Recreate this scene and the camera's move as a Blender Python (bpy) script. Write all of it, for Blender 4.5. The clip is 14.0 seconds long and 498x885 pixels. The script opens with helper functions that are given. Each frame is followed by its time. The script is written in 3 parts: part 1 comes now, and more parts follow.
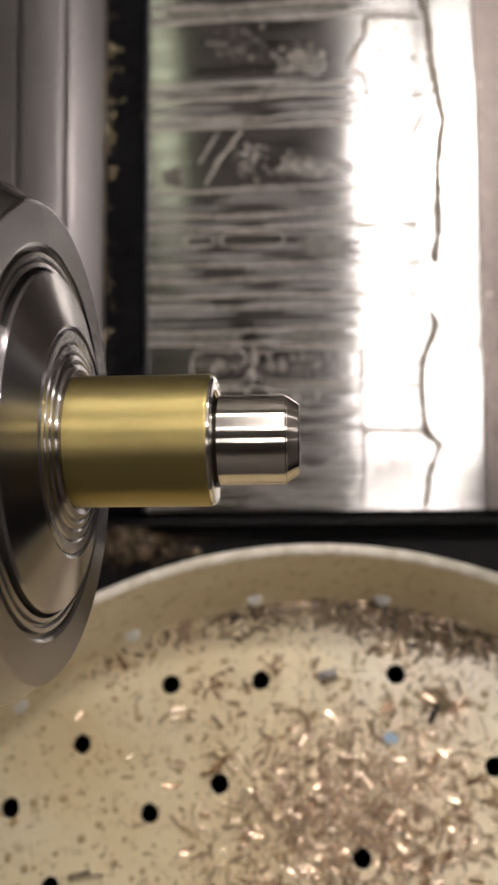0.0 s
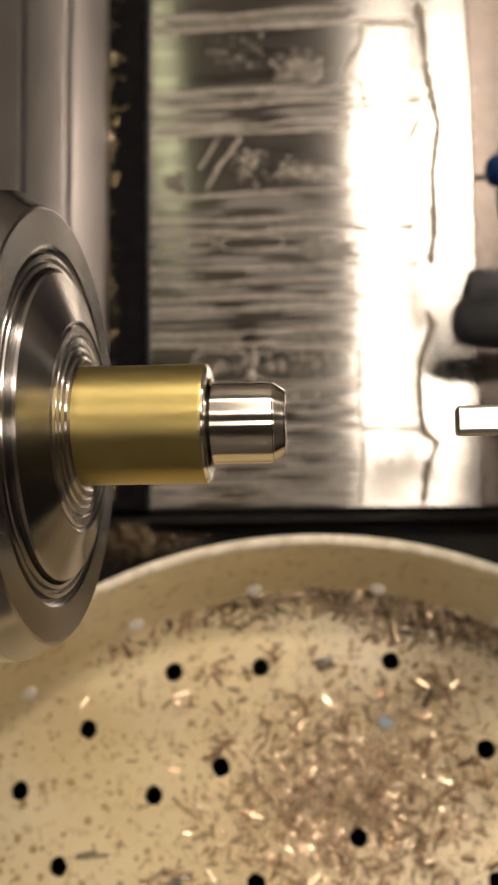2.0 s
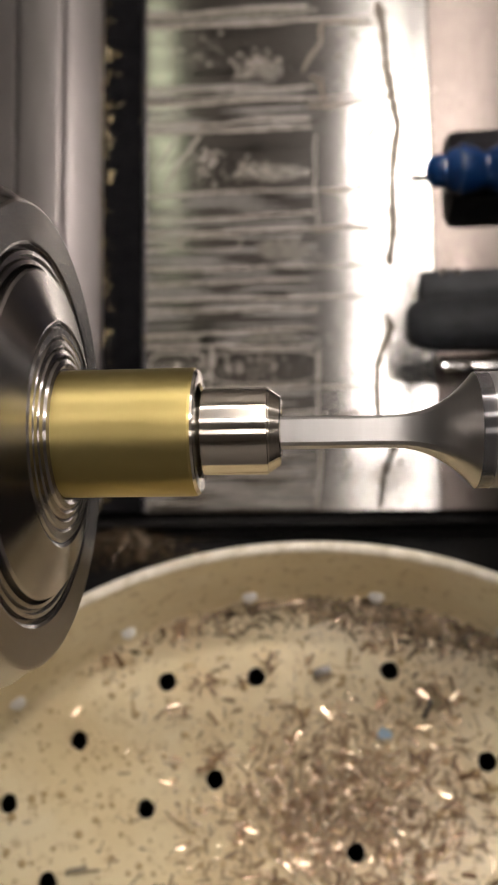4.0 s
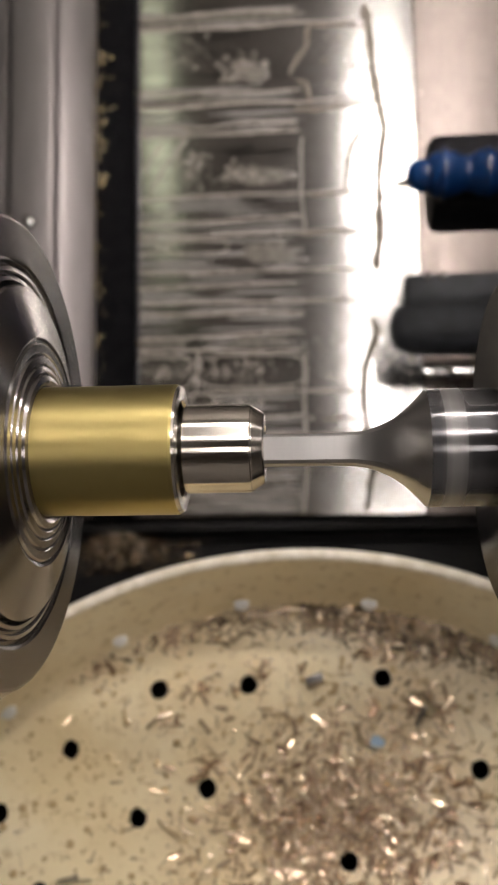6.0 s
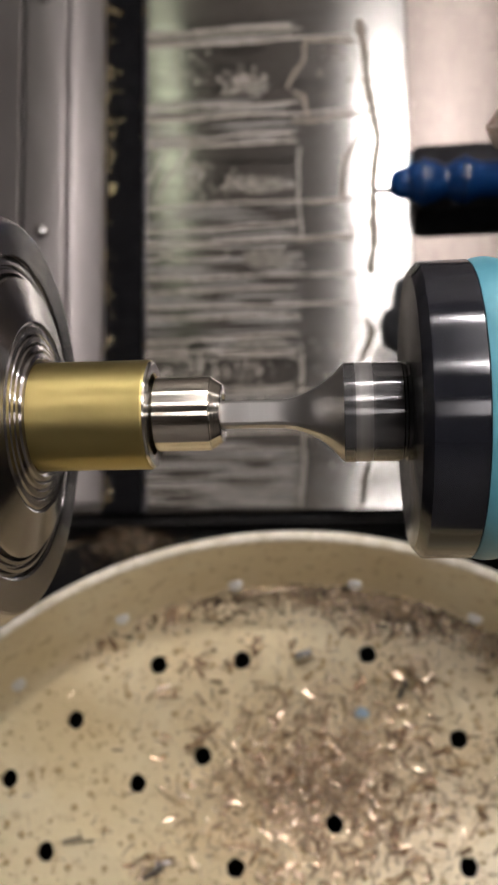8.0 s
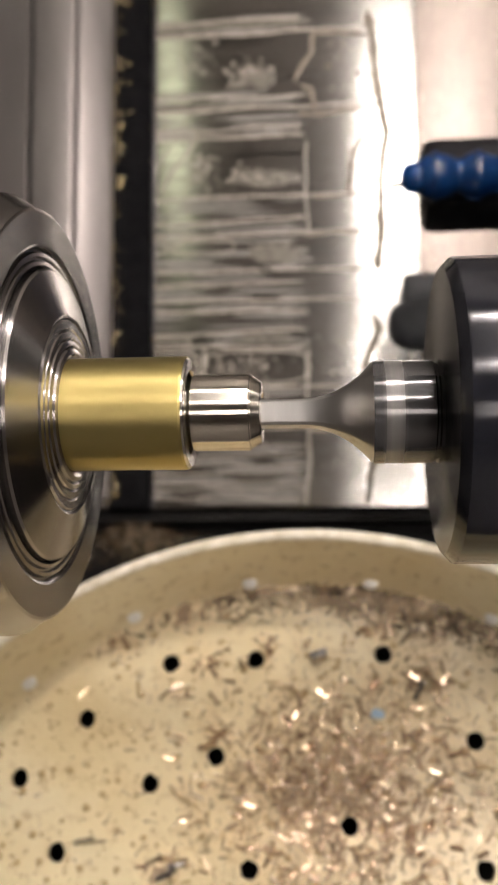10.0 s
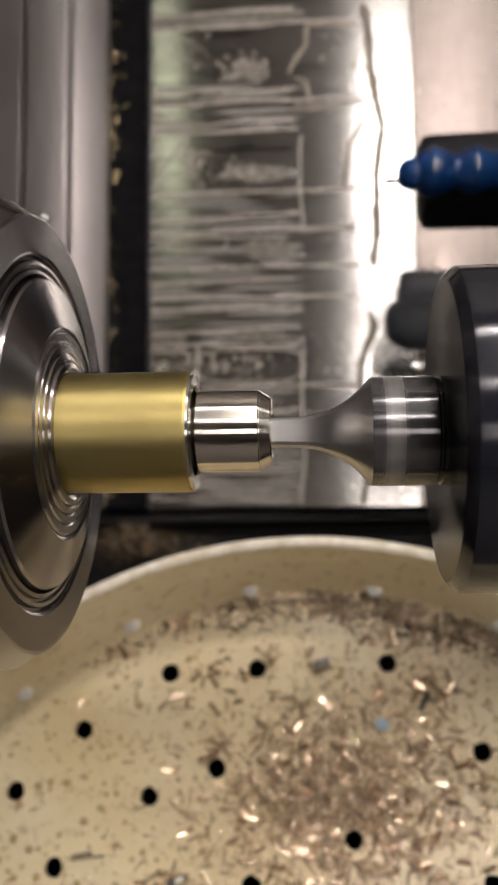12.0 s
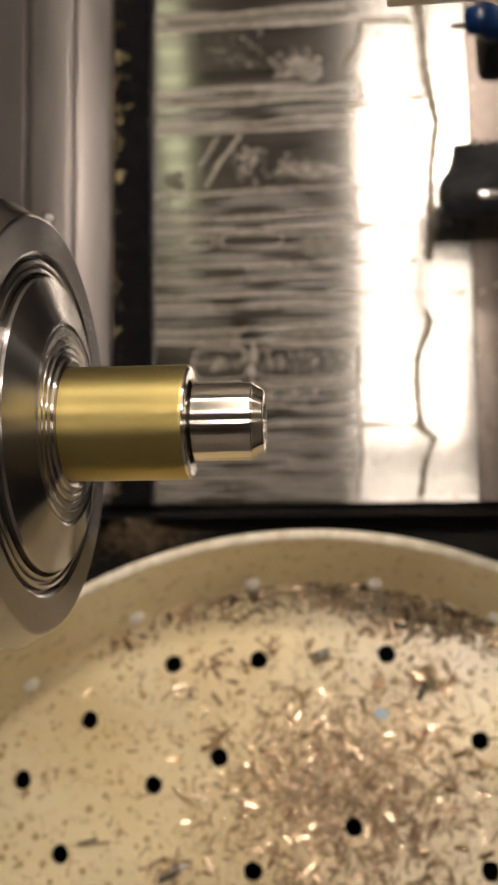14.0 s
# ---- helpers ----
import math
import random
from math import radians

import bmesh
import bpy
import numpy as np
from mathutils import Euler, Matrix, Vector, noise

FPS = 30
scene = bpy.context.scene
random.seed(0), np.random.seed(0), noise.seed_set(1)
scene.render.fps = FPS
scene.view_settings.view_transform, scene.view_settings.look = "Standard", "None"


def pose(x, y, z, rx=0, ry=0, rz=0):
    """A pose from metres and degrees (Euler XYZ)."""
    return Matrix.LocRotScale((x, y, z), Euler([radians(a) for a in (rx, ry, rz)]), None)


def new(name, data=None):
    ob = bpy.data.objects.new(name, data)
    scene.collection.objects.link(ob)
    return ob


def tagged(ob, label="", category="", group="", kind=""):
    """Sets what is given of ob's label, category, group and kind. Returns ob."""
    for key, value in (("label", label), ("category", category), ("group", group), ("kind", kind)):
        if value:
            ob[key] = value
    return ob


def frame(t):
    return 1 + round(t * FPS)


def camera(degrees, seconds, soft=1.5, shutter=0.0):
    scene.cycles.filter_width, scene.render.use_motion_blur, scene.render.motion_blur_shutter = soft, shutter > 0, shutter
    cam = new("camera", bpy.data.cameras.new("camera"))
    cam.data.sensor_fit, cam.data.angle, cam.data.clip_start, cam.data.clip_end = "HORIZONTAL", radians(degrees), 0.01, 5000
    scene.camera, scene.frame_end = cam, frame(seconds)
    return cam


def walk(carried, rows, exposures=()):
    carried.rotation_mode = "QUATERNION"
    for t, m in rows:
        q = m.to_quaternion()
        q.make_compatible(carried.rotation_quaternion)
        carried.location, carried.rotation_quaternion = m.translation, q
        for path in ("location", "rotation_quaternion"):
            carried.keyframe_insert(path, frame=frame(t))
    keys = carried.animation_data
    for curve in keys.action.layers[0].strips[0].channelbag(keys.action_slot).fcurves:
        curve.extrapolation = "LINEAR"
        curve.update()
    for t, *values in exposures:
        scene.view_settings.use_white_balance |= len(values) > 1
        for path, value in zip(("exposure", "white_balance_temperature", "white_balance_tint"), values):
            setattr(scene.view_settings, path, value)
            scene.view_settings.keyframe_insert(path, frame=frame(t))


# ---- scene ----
from mathutils.geometry import delaunay_2d_cdt

MM = 0.001
AXIS_Y, AXIS_Z = 0.03554, 0.19639          # spindle axis, along x
TURRET_Y, TURRET_Z = 0.068, 0.107          # turret axis, along x

# ---- camera ----
cam = camera(33.0, 14.0, soft=1.6, shutter=0.4)
cam.data.dof.use_dof = True
cam.data.dof.focus_distance = 0.108
cam.data.dof.aperture_fstop = 46.0
PATH = [
    (0.0, 0.00000, 0.00000, 0.29410, 20.000, 4.500, 0.800),
    (0.5, 0.00052, -0.00115, 0.29342, 20.027, 4.533, 0.748),
    (1.0, 0.00134, -0.00245, 0.29335, 20.027, 4.649, 0.730),
    (1.5, 0.00196, -0.00521, 0.29870, 20.156, 4.809, 0.687),
    (2.0, 0.00255, -0.00628, 0.30304, 20.226, 4.844, 0.611),
    (2.5, 0.00265, -0.00594, 0.30392, 20.532, 4.735, 0.662),
    (3.0, 0.00276, -0.00312, 0.30060, 20.430, 4.741, 0.730),
    (5.5, 0.00206, -0.00182, 0.29515, 20.163, 4.455, 0.571),
    (6.0, 0.00414, 0.00007, 0.29564, 20.238, 4.479, 0.488),
    (6.5, 0.00986, -0.00352, 0.30707, 20.511, 4.980, 0.438),
    (7.0, 0.01542, -0.01055, 0.31260, 20.853, 5.544, 0.611),
    (7.5, 0.01551, -0.01256, 0.31258, 20.834, 5.577, 0.719),
    (8.0, 0.01372, -0.01264, 0.31142, 20.809, 5.511, 0.806),
    (10.5, 0.00574, -0.00979, 0.30574, 20.294, 5.171, 1.112),
    (11.0, 0.00434, -0.00845, 0.30187, 20.105, 5.017, 0.929),
    (11.5, 0.00516, -0.00513, 0.30325, 20.053, 5.021, 0.811),
    (12.0, 0.00491, -0.00440, 0.30253, 20.004, 5.043, 0.876),
    (12.5, 0.00558, -0.00559, 0.30050, 19.871, 5.153, 0.788),
    (13.0, 0.00586, -0.00592, 0.30154, 19.843, 5.265, 0.747),
    (13.5, 0.00605, -0.00574, 0.30198, 19.803, 5.318, 0.721),
    (14.0, 0.00714, -0.00746, 0.30705, 19.926, 5.488, 0.847),
]
WHITE = [(0.0, -0.52, 6400, 10), (0.4, -0.90, 6400, 10), (0.9, -0.82, 6700, 10), (1.3, -0.55, 7100, 10), (1.6, -0.40, 7800, 10), (2.6, -0.26, 7700, 10), (3.2, -0.26, 6900, 10), (5.5, -0.30, 6600, 10), (7.0, -0.26, 6400, 10),
         (8.0, -0.24, 6350, 10), (10.3, 0.18, 6800, 10), (10.6, 0.10, 6700, 10), (11.0, -0.10, 6550, 10), (12.0, -0.25, 6550, 10), (12.8, -0.20, 6600, 10), (13.5, -0.28, 6700, 10), (14.0, -0.30, 7500, 10)]
walk(cam, [(t, pose(x, y, z, rx, ry, rz)) for t, x, y, z, rx, ry, rz in PATH], WHITE)

# ---- world and exposure ----
world = bpy.data.worlds.new("machine_room")
scene.world = world
world.use_nodes = True
world.node_tree.nodes["Background"].inputs[0].default_value = (0.9, 0.93, 1.0, 1)
world.node_tree.nodes["Background"].inputs[1].default_value = 0.05

LAMP = 4.3
LAMP_COLOUR = (1.0, 0.91, 0.86)


# ---- materials ----
def shader(name):
    m = bpy.data.materials.new(name)
    m.use_nodes = True
    nt = m.node_tree
    return m, nt, nt.nodes["Principled BSDF"]


def node(nt, kind, **values):
    n = nt.nodes.new(kind)
    for key, value in values.items():
        n.inputs[key.replace("_", " ")].default_value = value
    return n


def coords(nt, scale, space="Object"):
    tc = nt.nodes.new("ShaderNodeTexCoord")
    mp = nt.nodes.new("ShaderNodeMapping")
    mp.inputs["Scale"].default_value = scale
    nt.links.new(tc.outputs[space], mp.inputs["Vector"])
    return mp.outputs["Vector"]


def noise_of(nt, scale, detail=4.0, rough=0.55, space="Object"):
    n = node(nt, "ShaderNodeTexNoise", Scale=1.0, Detail=detail, Roughness=rough)
    nt.links.new(coords(nt, scale, space), n.inputs["Vector"])
    return n.outputs["Fac"]


def ramp(nt, fac, stops):
    r = nt.nodes.new("ShaderNodeValToRGB")
    while len(r.color_ramp.elements) < len(stops):
        r.color_ramp.elements.new(0.5)
    for e, (p, c) in zip(r.color_ramp.elements, stops):
        e.position = p
        e.color = (*c, 1) if len(c) == 3 else c
    nt.links.new(fac, r.inputs["Fac"])
    return r.outputs["Color"]


def grey(a):
    return (a, a, a)


def bump(nt, bsdf, fac, strength, distance):
    b = node(nt, "ShaderNodeBump", Strength=strength, Distance=distance)
    nt.links.new(fac, b.inputs["Height"])
    nt.links.new(b.outputs["Normal"], bsdf.inputs["Normal"])


def metal(name, dark, light, rough, scale=(60, 60, 60), groove=None, groove_depth=0.00002, metallic=1.0, spread=0.08):
    """Bare or blackened metal; groove gives the scale of turning or brushing marks."""
    m, nt, b = shader(name)
    b.inputs["Metallic"].default_value = metallic
    n = noise_of(nt, scale)
    nt.links.new(ramp(nt, n, [(0.3, dark), (0.7, light)]), b.inputs["Base Color"])
    nt.links.new(ramp(nt, n, [(0.25, grey(max(0.02, rough - spread))), (0.75, grey(rough + spread))]), b.inputs["Roughness"])
    if groove:
        bump(nt, b, noise_of(nt, groove, 3.0), 0.5, groove_depth)
    return m


def plain(name, dark, light, rough, scale=(80, 80, 80), relief=0.0, coat=0.0, gloss=0.5):
    m, nt, b = shader(name)
    b.inputs["Specular IOR Level"].default_value = gloss
    n = noise_of(nt, scale)
    nt.links.new(ramp(nt, n, [(0.3, dark), (0.7, light)]), b.inputs["Base Color"])
    b.inputs["Roughness"].default_value = rough
    b.inputs["Coat Weight"].default_value = coat
    b.inputs["Coat Roughness"].default_value = 0.12
    if relief:
        bump(nt, b, noise_of(nt, tuple(4 * s for s in scale)), 0.6, relief)
    return m


def turned_metal(name, dark, light, rough, aniso, scale, metallic=1.0):
    """Metal with fine turning marks round the x axis, which spread its highlights lengthwise."""
    m = metal(name, dark, light, rough, scale, spread=0.01, metallic=metallic)
    nt = m.node_tree
    b = nt.nodes["Principled BSDF"]
    tan = nt.nodes.new("ShaderNodeTangent")
    tan.direction_type, tan.axis = "RADIAL", "X"
    nt.links.new(tan.outputs["Tangent"], b.inputs["Tangent"])
    b.inputs["Anisotropic"].default_value = aniso
    b.inputs["Anisotropic Rotation"].default_value = 0.25
    return m


brass = turned_metal("satin_brass", (0.43, 0.35, 0.135), (0.47, 0.39, 0.16), 0.43, 0.6, (90, 60, 60))
turned = turned_metal("bright_turned_metal", (0.68, 0.64, 0.57), (0.74, 0.70, 0.63), 0.21, 1.0, (200, 60, 60))
bright_steel = metal("bright_steel", (0.60, 0.60, 0.60), (0.74, 0.73, 0.72), 0.16, (200, 200, 200))
chuck_steel = turned_metal("ground_steel", (0.35, 0.335, 0.33), (0.38, 0.365, 0.36), 0.26, 0.95, (40, 40, 40))
dull_steel = plain("dull_grey_steel", (0.035, 0.038, 0.045), (0.065, 0.07, 0.08), 0.6, (70, 70, 70), 0.0002)
tool_steel = turned_metal("dark_tool_steel", (0.009, 0.010, 0.014), (0.017, 0.018, 0.024), 0.19, 1.0, (200, 40, 40), 0.35)
tool_steel.node_tree.nodes["Principled BSDF"].inputs["Specular IOR Level"].default_value = 0.6


def banded_shank():
    """Polished dark steel with a paler, rougher ring round it."""
    m = turned_metal("polished_tool_steel", (0.09, 0.09, 0.095), (0.13, 0.13, 0.135), 0.19, 1.0, (200, 40, 40), 0.7)
    nt = m.node_tree
    b = nt.nodes["Principled BSDF"]
    tc = nt.nodes.new("ShaderNodeTexCoord")
    sp = nt.nodes.new("ShaderNodeSeparateXYZ")
    nt.links.new(tc.outputs["Object"], sp.inputs[0])
    along = node(nt, "ShaderNodeMath")
    along.operation = "MULTIPLY"
    along.inputs[1].default_value = 100.0
    nt.links.new(sp.outputs["X"], along.inputs[0])
    band = ramp(nt, along.outputs[0], [(0.12, grey(0)), (0.24, grey(0.8)), (0.34, grey(0.7)), (0.46, grey(0))])
    rough = node(nt, "ShaderNodeMix")
    nt.links.new(band, rough.inputs[0])
    rough.inputs[2].default_value, rough.inputs[3].default_value = 0.19, 0.48
    nt.links.new(rough.outputs[0], b.inputs["Roughness"])
    base = node(nt, "ShaderNodeMix")
    base.data_type = "RGBA"
    nt.links.new(band, base.inputs[0])
    base.inputs[6].default_value, base.inputs[7].default_value = (0.11, 0.11, 0.115, 1), (0.40, 0.39, 0.385, 1)
    nt.links.new(base.outputs[2], b.inputs["Base Color"])
    return m


shank_steel = banded_shank()
blade_steel = metal("ground_carbide", (0.50, 0.495, 0.49), (0.56, 0.555, 0.55), 0.30, (350, 12, 12), spread=0.01)
black_steel = metal("blackened_steel", (0.015, 0.015, 0.018), (0.04, 0.04, 0.045), 0.38, (90, 90, 90), metallic=0.7)
black_rubber = plain("black_wiper_rubber", (0.002, 0.002, 0.003), (0.007, 0.007, 0.008), 0.8, (120, 120, 120), 0.0003, gloss=0.08)
black_paint = plain("oily_black_paint", (0.003, 0.003, 0.004), (0.009, 0.008, 0.007), 0.55, (40, 40, 40), 0.0005, gloss=0.12)
blue_plastic = plain("blue_plastic", (0.003, 0.022, 0.085), (0.005, 0.032, 0.12), 0.2, (60, 60, 60))
cyan_rubber = plain("pale_blue_seal", (0.05, 0.19, 0.25), (0.09, 0.27, 0.34), 0.45, (100, 100, 100))
flake_blue = plain("pale_blue_plastic", (0.22, 0.34, 0.46), (0.32, 0.44, 0.55), 0.4)
white_plug = plain("white_plastic", (0.70, 0.70, 0.66), (0.85, 0.85, 0.82), 0.35)
enclosure_paint = plain("grey_enclosure_paint", (0.22, 0.20, 0.185), (0.28, 0.26, 0.24), 0.5, (9, 9, 9), 0.0004)
panel_steel = metal("brushed_panel_steel", (0.20, 0.183, 0.182), (0.25, 0.23, 0.228), 0.42, (40, 8, 40), (900, 6, 900), 0.00003, metallic=0.75)


def sheet_material(name, film_amount, streaks, smooth, shade):
    """Brushed sheet steel under a drying film of coolant."""
    m, nt, b = shader(name)
    b.inputs["Metallic"].default_value = 1.0
    tan = nt.nodes.new("ShaderNodeTangent")
    tan.direction_type = "UV_MAP"
    nt.links.new(tan.outputs["Tangent"], b.inputs["Tangent"])
    b.inputs["Anisotropic"].default_value = 0.9
    b.inputs["Anisotropic Rotation"].default_value = 0.25
    n = noise_of(nt, (20, 60, 20))
    nt.links.new(ramp(nt, n, [(0.3, tuple(0.88 * c for c in shade)), (0.7, shade)]), b.inputs["Base Color"])
    band = noise_of(nt, streaks, 5.0, 0.6)
    blot = noise_of(nt, (26, 40, 26), 4.0, 0.6)
    mix = node(nt, "ShaderNodeMath")
    mix.operation = "MULTIPLY_ADD"
    nt.links.new(blot, mix.inputs[0])
    mix.inputs[1].default_value = 0.45
    nt.links.new(band, mix.inputs[2])
    film = ramp(nt, mix.outputs[0], [(0.66, grey(0)), (0.70, grey(film_amount)), (0.78, grey(film_amount * 0.6)), (0.84, grey(film_amount))])
    rough = node(nt, "ShaderNodeMix")
    nt.links.new(film, rough.inputs[0])
    rough.inputs[2].default_value = smooth
    rough.inputs[3].default_value = smooth + 0.12
    nt.links.new(rough.outputs[0], b.inputs["Roughness"])
    wet = nt.nodes.new("ShaderNodeBsdfPrincipled")
    wet.inputs["Base Color"].default_value = (0.29, 0.255, 0.225, 1)
    wet.inputs["Roughness"].default_value = 0.35
    ms = nt.nodes.new("ShaderNodeMixShader")
    nt.links.new(film, ms.inputs[0])
    nt.links.new(b.outputs[0], ms.inputs[1])
    nt.links.new(wet.outputs[0], ms.inputs[2])
    nt.links.new(ms.outputs[0], nt.nodes["Material Output"].inputs["Surface"])
    bump(nt, b, noise_of(nt, (30, 2500, 30), 2.0), 0.25, 0.00002)
    return m


sheet_wet = sheet_material("wet_brushed_sheet", 0.16, (4, 160, 4), 0.17, (0.48, 0.472, 0.458))
sheet_clean = sheet_material("rinsed_brushed_sheet", 0.34, (40, 3, 6), 0.30, (0.165, 0.14, 0.128))


def pan_material():
    m, nt, b = shader("beige_plastic_oily")
    big = noise_of(nt, (14, 14, 14), 5.0)
    fine = noise_of(nt, (260, 260, 260), 4.0)
    base = ramp(nt, big, [(0.25, (0.60, 0.48, 0.27)), (0.55, (0.72, 0.62, 0.40)), (0.8, (0.78, 0.71, 0.51))])
    dirt = ramp(nt, fine, [(0.30, (0.62, 0.53, 0.43)), (0.44, (1, 1, 1))])
    haze = node(nt, "ShaderNodeMix")
    haze.data_type = "RGBA"
    nt.links.new(ramp(nt, noise_of(nt, (22, 22, 22), 6.0, 0.65), [(0.50, grey(0)), (0.70, grey(0.4))]), haze.inputs[0])
    nt.links.new(base, haze.inputs[6])
    haze.inputs[7].default_value = (0.80, 0.76, 0.60, 1)
    mul = node(nt, "ShaderNodeMix")
    mul.data_type, mul.blend_type = "RGBA", "MULTIPLY"
    mul.inputs[0].default_value = 0.8
    nt.links.new(haze.outputs[2], mul.inputs[6])
    nt.links.new(dirt, mul.inputs[7])
    nt.links.new(mul.outputs[2], b.inputs["Base Color"])
    nt.links.new(ramp(nt, big, [(0.3, grey(0.42)), (0.7, grey(0.22))]), b.inputs["Roughness"])
    b.inputs["Coat Weight"].default_value = 0.5
    b.inputs["Coat Roughness"].default_value = 0.26
    bump(nt, b, noise_of(nt, (420, 420, 420), 3.0), 0.5, 0.0004)
    return m


pan_plastic = pan_material()
lip_plastic = plain("worn_pale_plastic", (0.58, 0.53, 0.40), (0.84, 0.80, 0.70), 0.5, (220, 220, 220), 0.0008)


def chip_material(name, dark, light):
    m, nt, b = shader(name)
    b.inputs["Metallic"].default_value = 0.7
    g = nt.nodes.new("ShaderNodeNewGeometry")
    nt.links.new(ramp(nt, g.outputs["Random Per Island"], [(0.0, dark), (1.0, light)]), b.inputs["Base Color"])
    b.inputs["Roughness"].default_value = 0.27
    return m


chip_metal = chip_material("oily_brass_chips", (0.44, 0.29, 0.18), (0.90, 0.74, 0.54))
heap_chips = chip_material("dark_wet_chips", (0.05, 0.035, 0.025), (0.30, 0.22, 0.14))
# wet chip metal darkened in colour for the shade at the pan wall
rim_chips = chip_material("shaded_brown_chips", (0.10, 0.07, 0.045), (0.62, 0.49, 0.33))
gold_chips = chip_material("dry_brass_chips", (0.40, 0.30, 0.16), (0.78, 0.66, 0.42))


def drop_material():
    m, nt, b = shader("cutting_oil")
    b.inputs["Base Color"].default_value = (0.44, 0.33, 0.18, 1)
    b.inputs["Roughness"].default_value = 0.05
    b.inputs["Coat Weight"].default_value = 1.0
    return m


oil = drop_material()


def coolant_material():
    m, nt, b = shader("drying_coolant")
    n = noise_of(nt, (90, 90, 90))
    nt.links.new(ramp(nt, n, [(0.3, (0.36, 0.325, 0.28)), (0.7, (0.54, 0.50, 0.45))]), b.inputs["Base Color"])
    b.inputs["Roughness"].default_value = 0.25
    return m


coolant = coolant_material()
dirty_coolant = plain("dirty_brown_coolant", (0.19, 0.155, 0.12), (0.32, 0.27, 0.22), 0.36, (120, 120, 120))
crust_paint = plain("chip_crust", (0.34, 0.30, 0.27), (0.55, 0.40, 0.34), 0.5, (420, 420, 420), 0.0006)
faint_film = plain("faint_coolant_film", (0.12, 0.11, 0.095), (0.24, 0.22, 0.19), 0.24, (160, 260, 160))
film_wet = plain("thin_coolant_film", (0.19, 0.18, 0.168), (0.33, 0.312, 0.295), 0.26, (50, 260, 50))


def glow(name, colour, strength):
    m, nt, b = shader(name)
    b.inputs["Base Color"].default_value = (0.8, 0.8, 0.8, 1)
    b.inputs["Emission Color"].default_value = (*colour, 1)
    b.inputs["Emission Strength"].default_value = strength
    return m


lamp_glow = glow("lamp_diffuser", LAMP_COLOUR, LAMP)
tube_glow = glow("lamp_tube", LAMP_COLOUR, 110.0)
far_tube_glow = glow("strong_lamp_tube", LAMP_COLOUR, 230.0)
front_glow = glow("front_lamp_diffuser", LAMP_COLOUR, 14.0)
pale_glow = glow("pale_green_diffuser", (0.95, 1.0, 0.70), 1.9)


# ---- mesh helpers ----
def mesh_object(name, verts, faces, material, parent=None, label="", smooth=None, m=None):
    me = bpy.data.meshes.new(name)
    me.from_pydata([tuple(v) for v in verts], [], [tuple(f) for f in faces])
    me.update()
    return mesh_part(name, me, material, parent, label, smooth, m)


def mesh_part(name, me, material, parent=None, label="", smooth=None, m=None):
    me.materials.append(material)
    ob = new(name, me)
    if smooth is not None:
        me.shade_smooth()
        me.set_sharp_from_angle(angle=radians(smooth))
    if parent:
        ob.parent = parent
    if m is not None:
        ob.matrix_basis = m
    if label:
        ob["label"] = label
    return ob


def part(name, bm, material, parent=None, label="", smooth=None, m=None):
    me = bpy.data.meshes.new(name)
    bmesh.ops.recalc_face_normals(bm, faces=bm.faces)
    bm.to_mesh(me)
    bm.free()
    return mesh_part(name, me, material, parent, label, smooth, m)


def box_bm(x0, x1, y0, y1, z0, z1, bevel=0.0, segments=2):
    bm = bmesh.new()
    bmesh.ops.create_cube(bm, size=1.0)
    for v in bm.verts:
        v.co = Vector((x0 + (v.co.x + 0.5) * (x1 - x0), y0 + (v.co.y + 0.5) * (y1 - y0), z0 + (v.co.z + 0.5) * (z1 - z0)))
    if bevel:
        bmesh.ops.bevel(bm, geom=bm.edges[:], offset=bevel, segments=segments, affect="EDGES", profile=0.5)
    return bm


def lathe(profile, steps=96, axis="x", closed=True):
    """Turns (along, radius) pairs, in mm, about an axis; the profile's ends are capped."""
    bm = bmesh.new()
    rings = []
    for a, r in profile:
        ring = []
        for k in range(steps):
            w = 2 * math.pi * k / steps
            c, s = r * math.cos(w) * MM, r * math.sin(w) * MM
            ring.append(bm.verts.new((a * MM, c, s) if axis == "x" else (c, s, a * MM)))
        rings.append(ring)
    for p, q in zip(rings, rings[1:]):
        for k in range(steps):
            bm.faces.new((p[k], p[(k + 1) % steps], q[(k + 1) % steps], q[k]))
    if closed:
        bm.faces.new(rings[0])
        bm.faces.new(rings[-1])
    else:
        for k in range(steps):
            bm.faces.new((rings[-1][k], rings[-1][(k + 1) % steps], rings[0][(k + 1) % steps], rings[0][k]))
    return bm


def empty(name, m):
    ob = new(name)
    ob.empty_display_size = 0.01
    ob.matrix_basis = m
    return ob


# ---- enclosure ----
def enclosure():
    def wall(name, *b):
        return tagged(part(name, box_bm(*b), enclosure_paint), kind="structure")
    wall("wall_back", -0.62, 0.82, 0.80, 0.83, -0.21, 0.80)
    wall("wall_front", -0.62, 0.82, -0.63, -0.60, -0.21, 0.80)
    wall("wall_headstock", -0.65, -0.62, -0.63, 0.83, -0.21, 0.80)
    wall("wall_tailstock", 0.82, 0.85, -0.63, 0.83, -0.21, 0.80)
    wall("ceiling", -0.65, 0.85, -0.63, 0.83, 0.80, 0.83)
    tagged(part("floor", box_bm(-0.62, 0.82, -0.60, 0.80, -0.215, -0.20), black_paint), kind="structure")


enclosure()


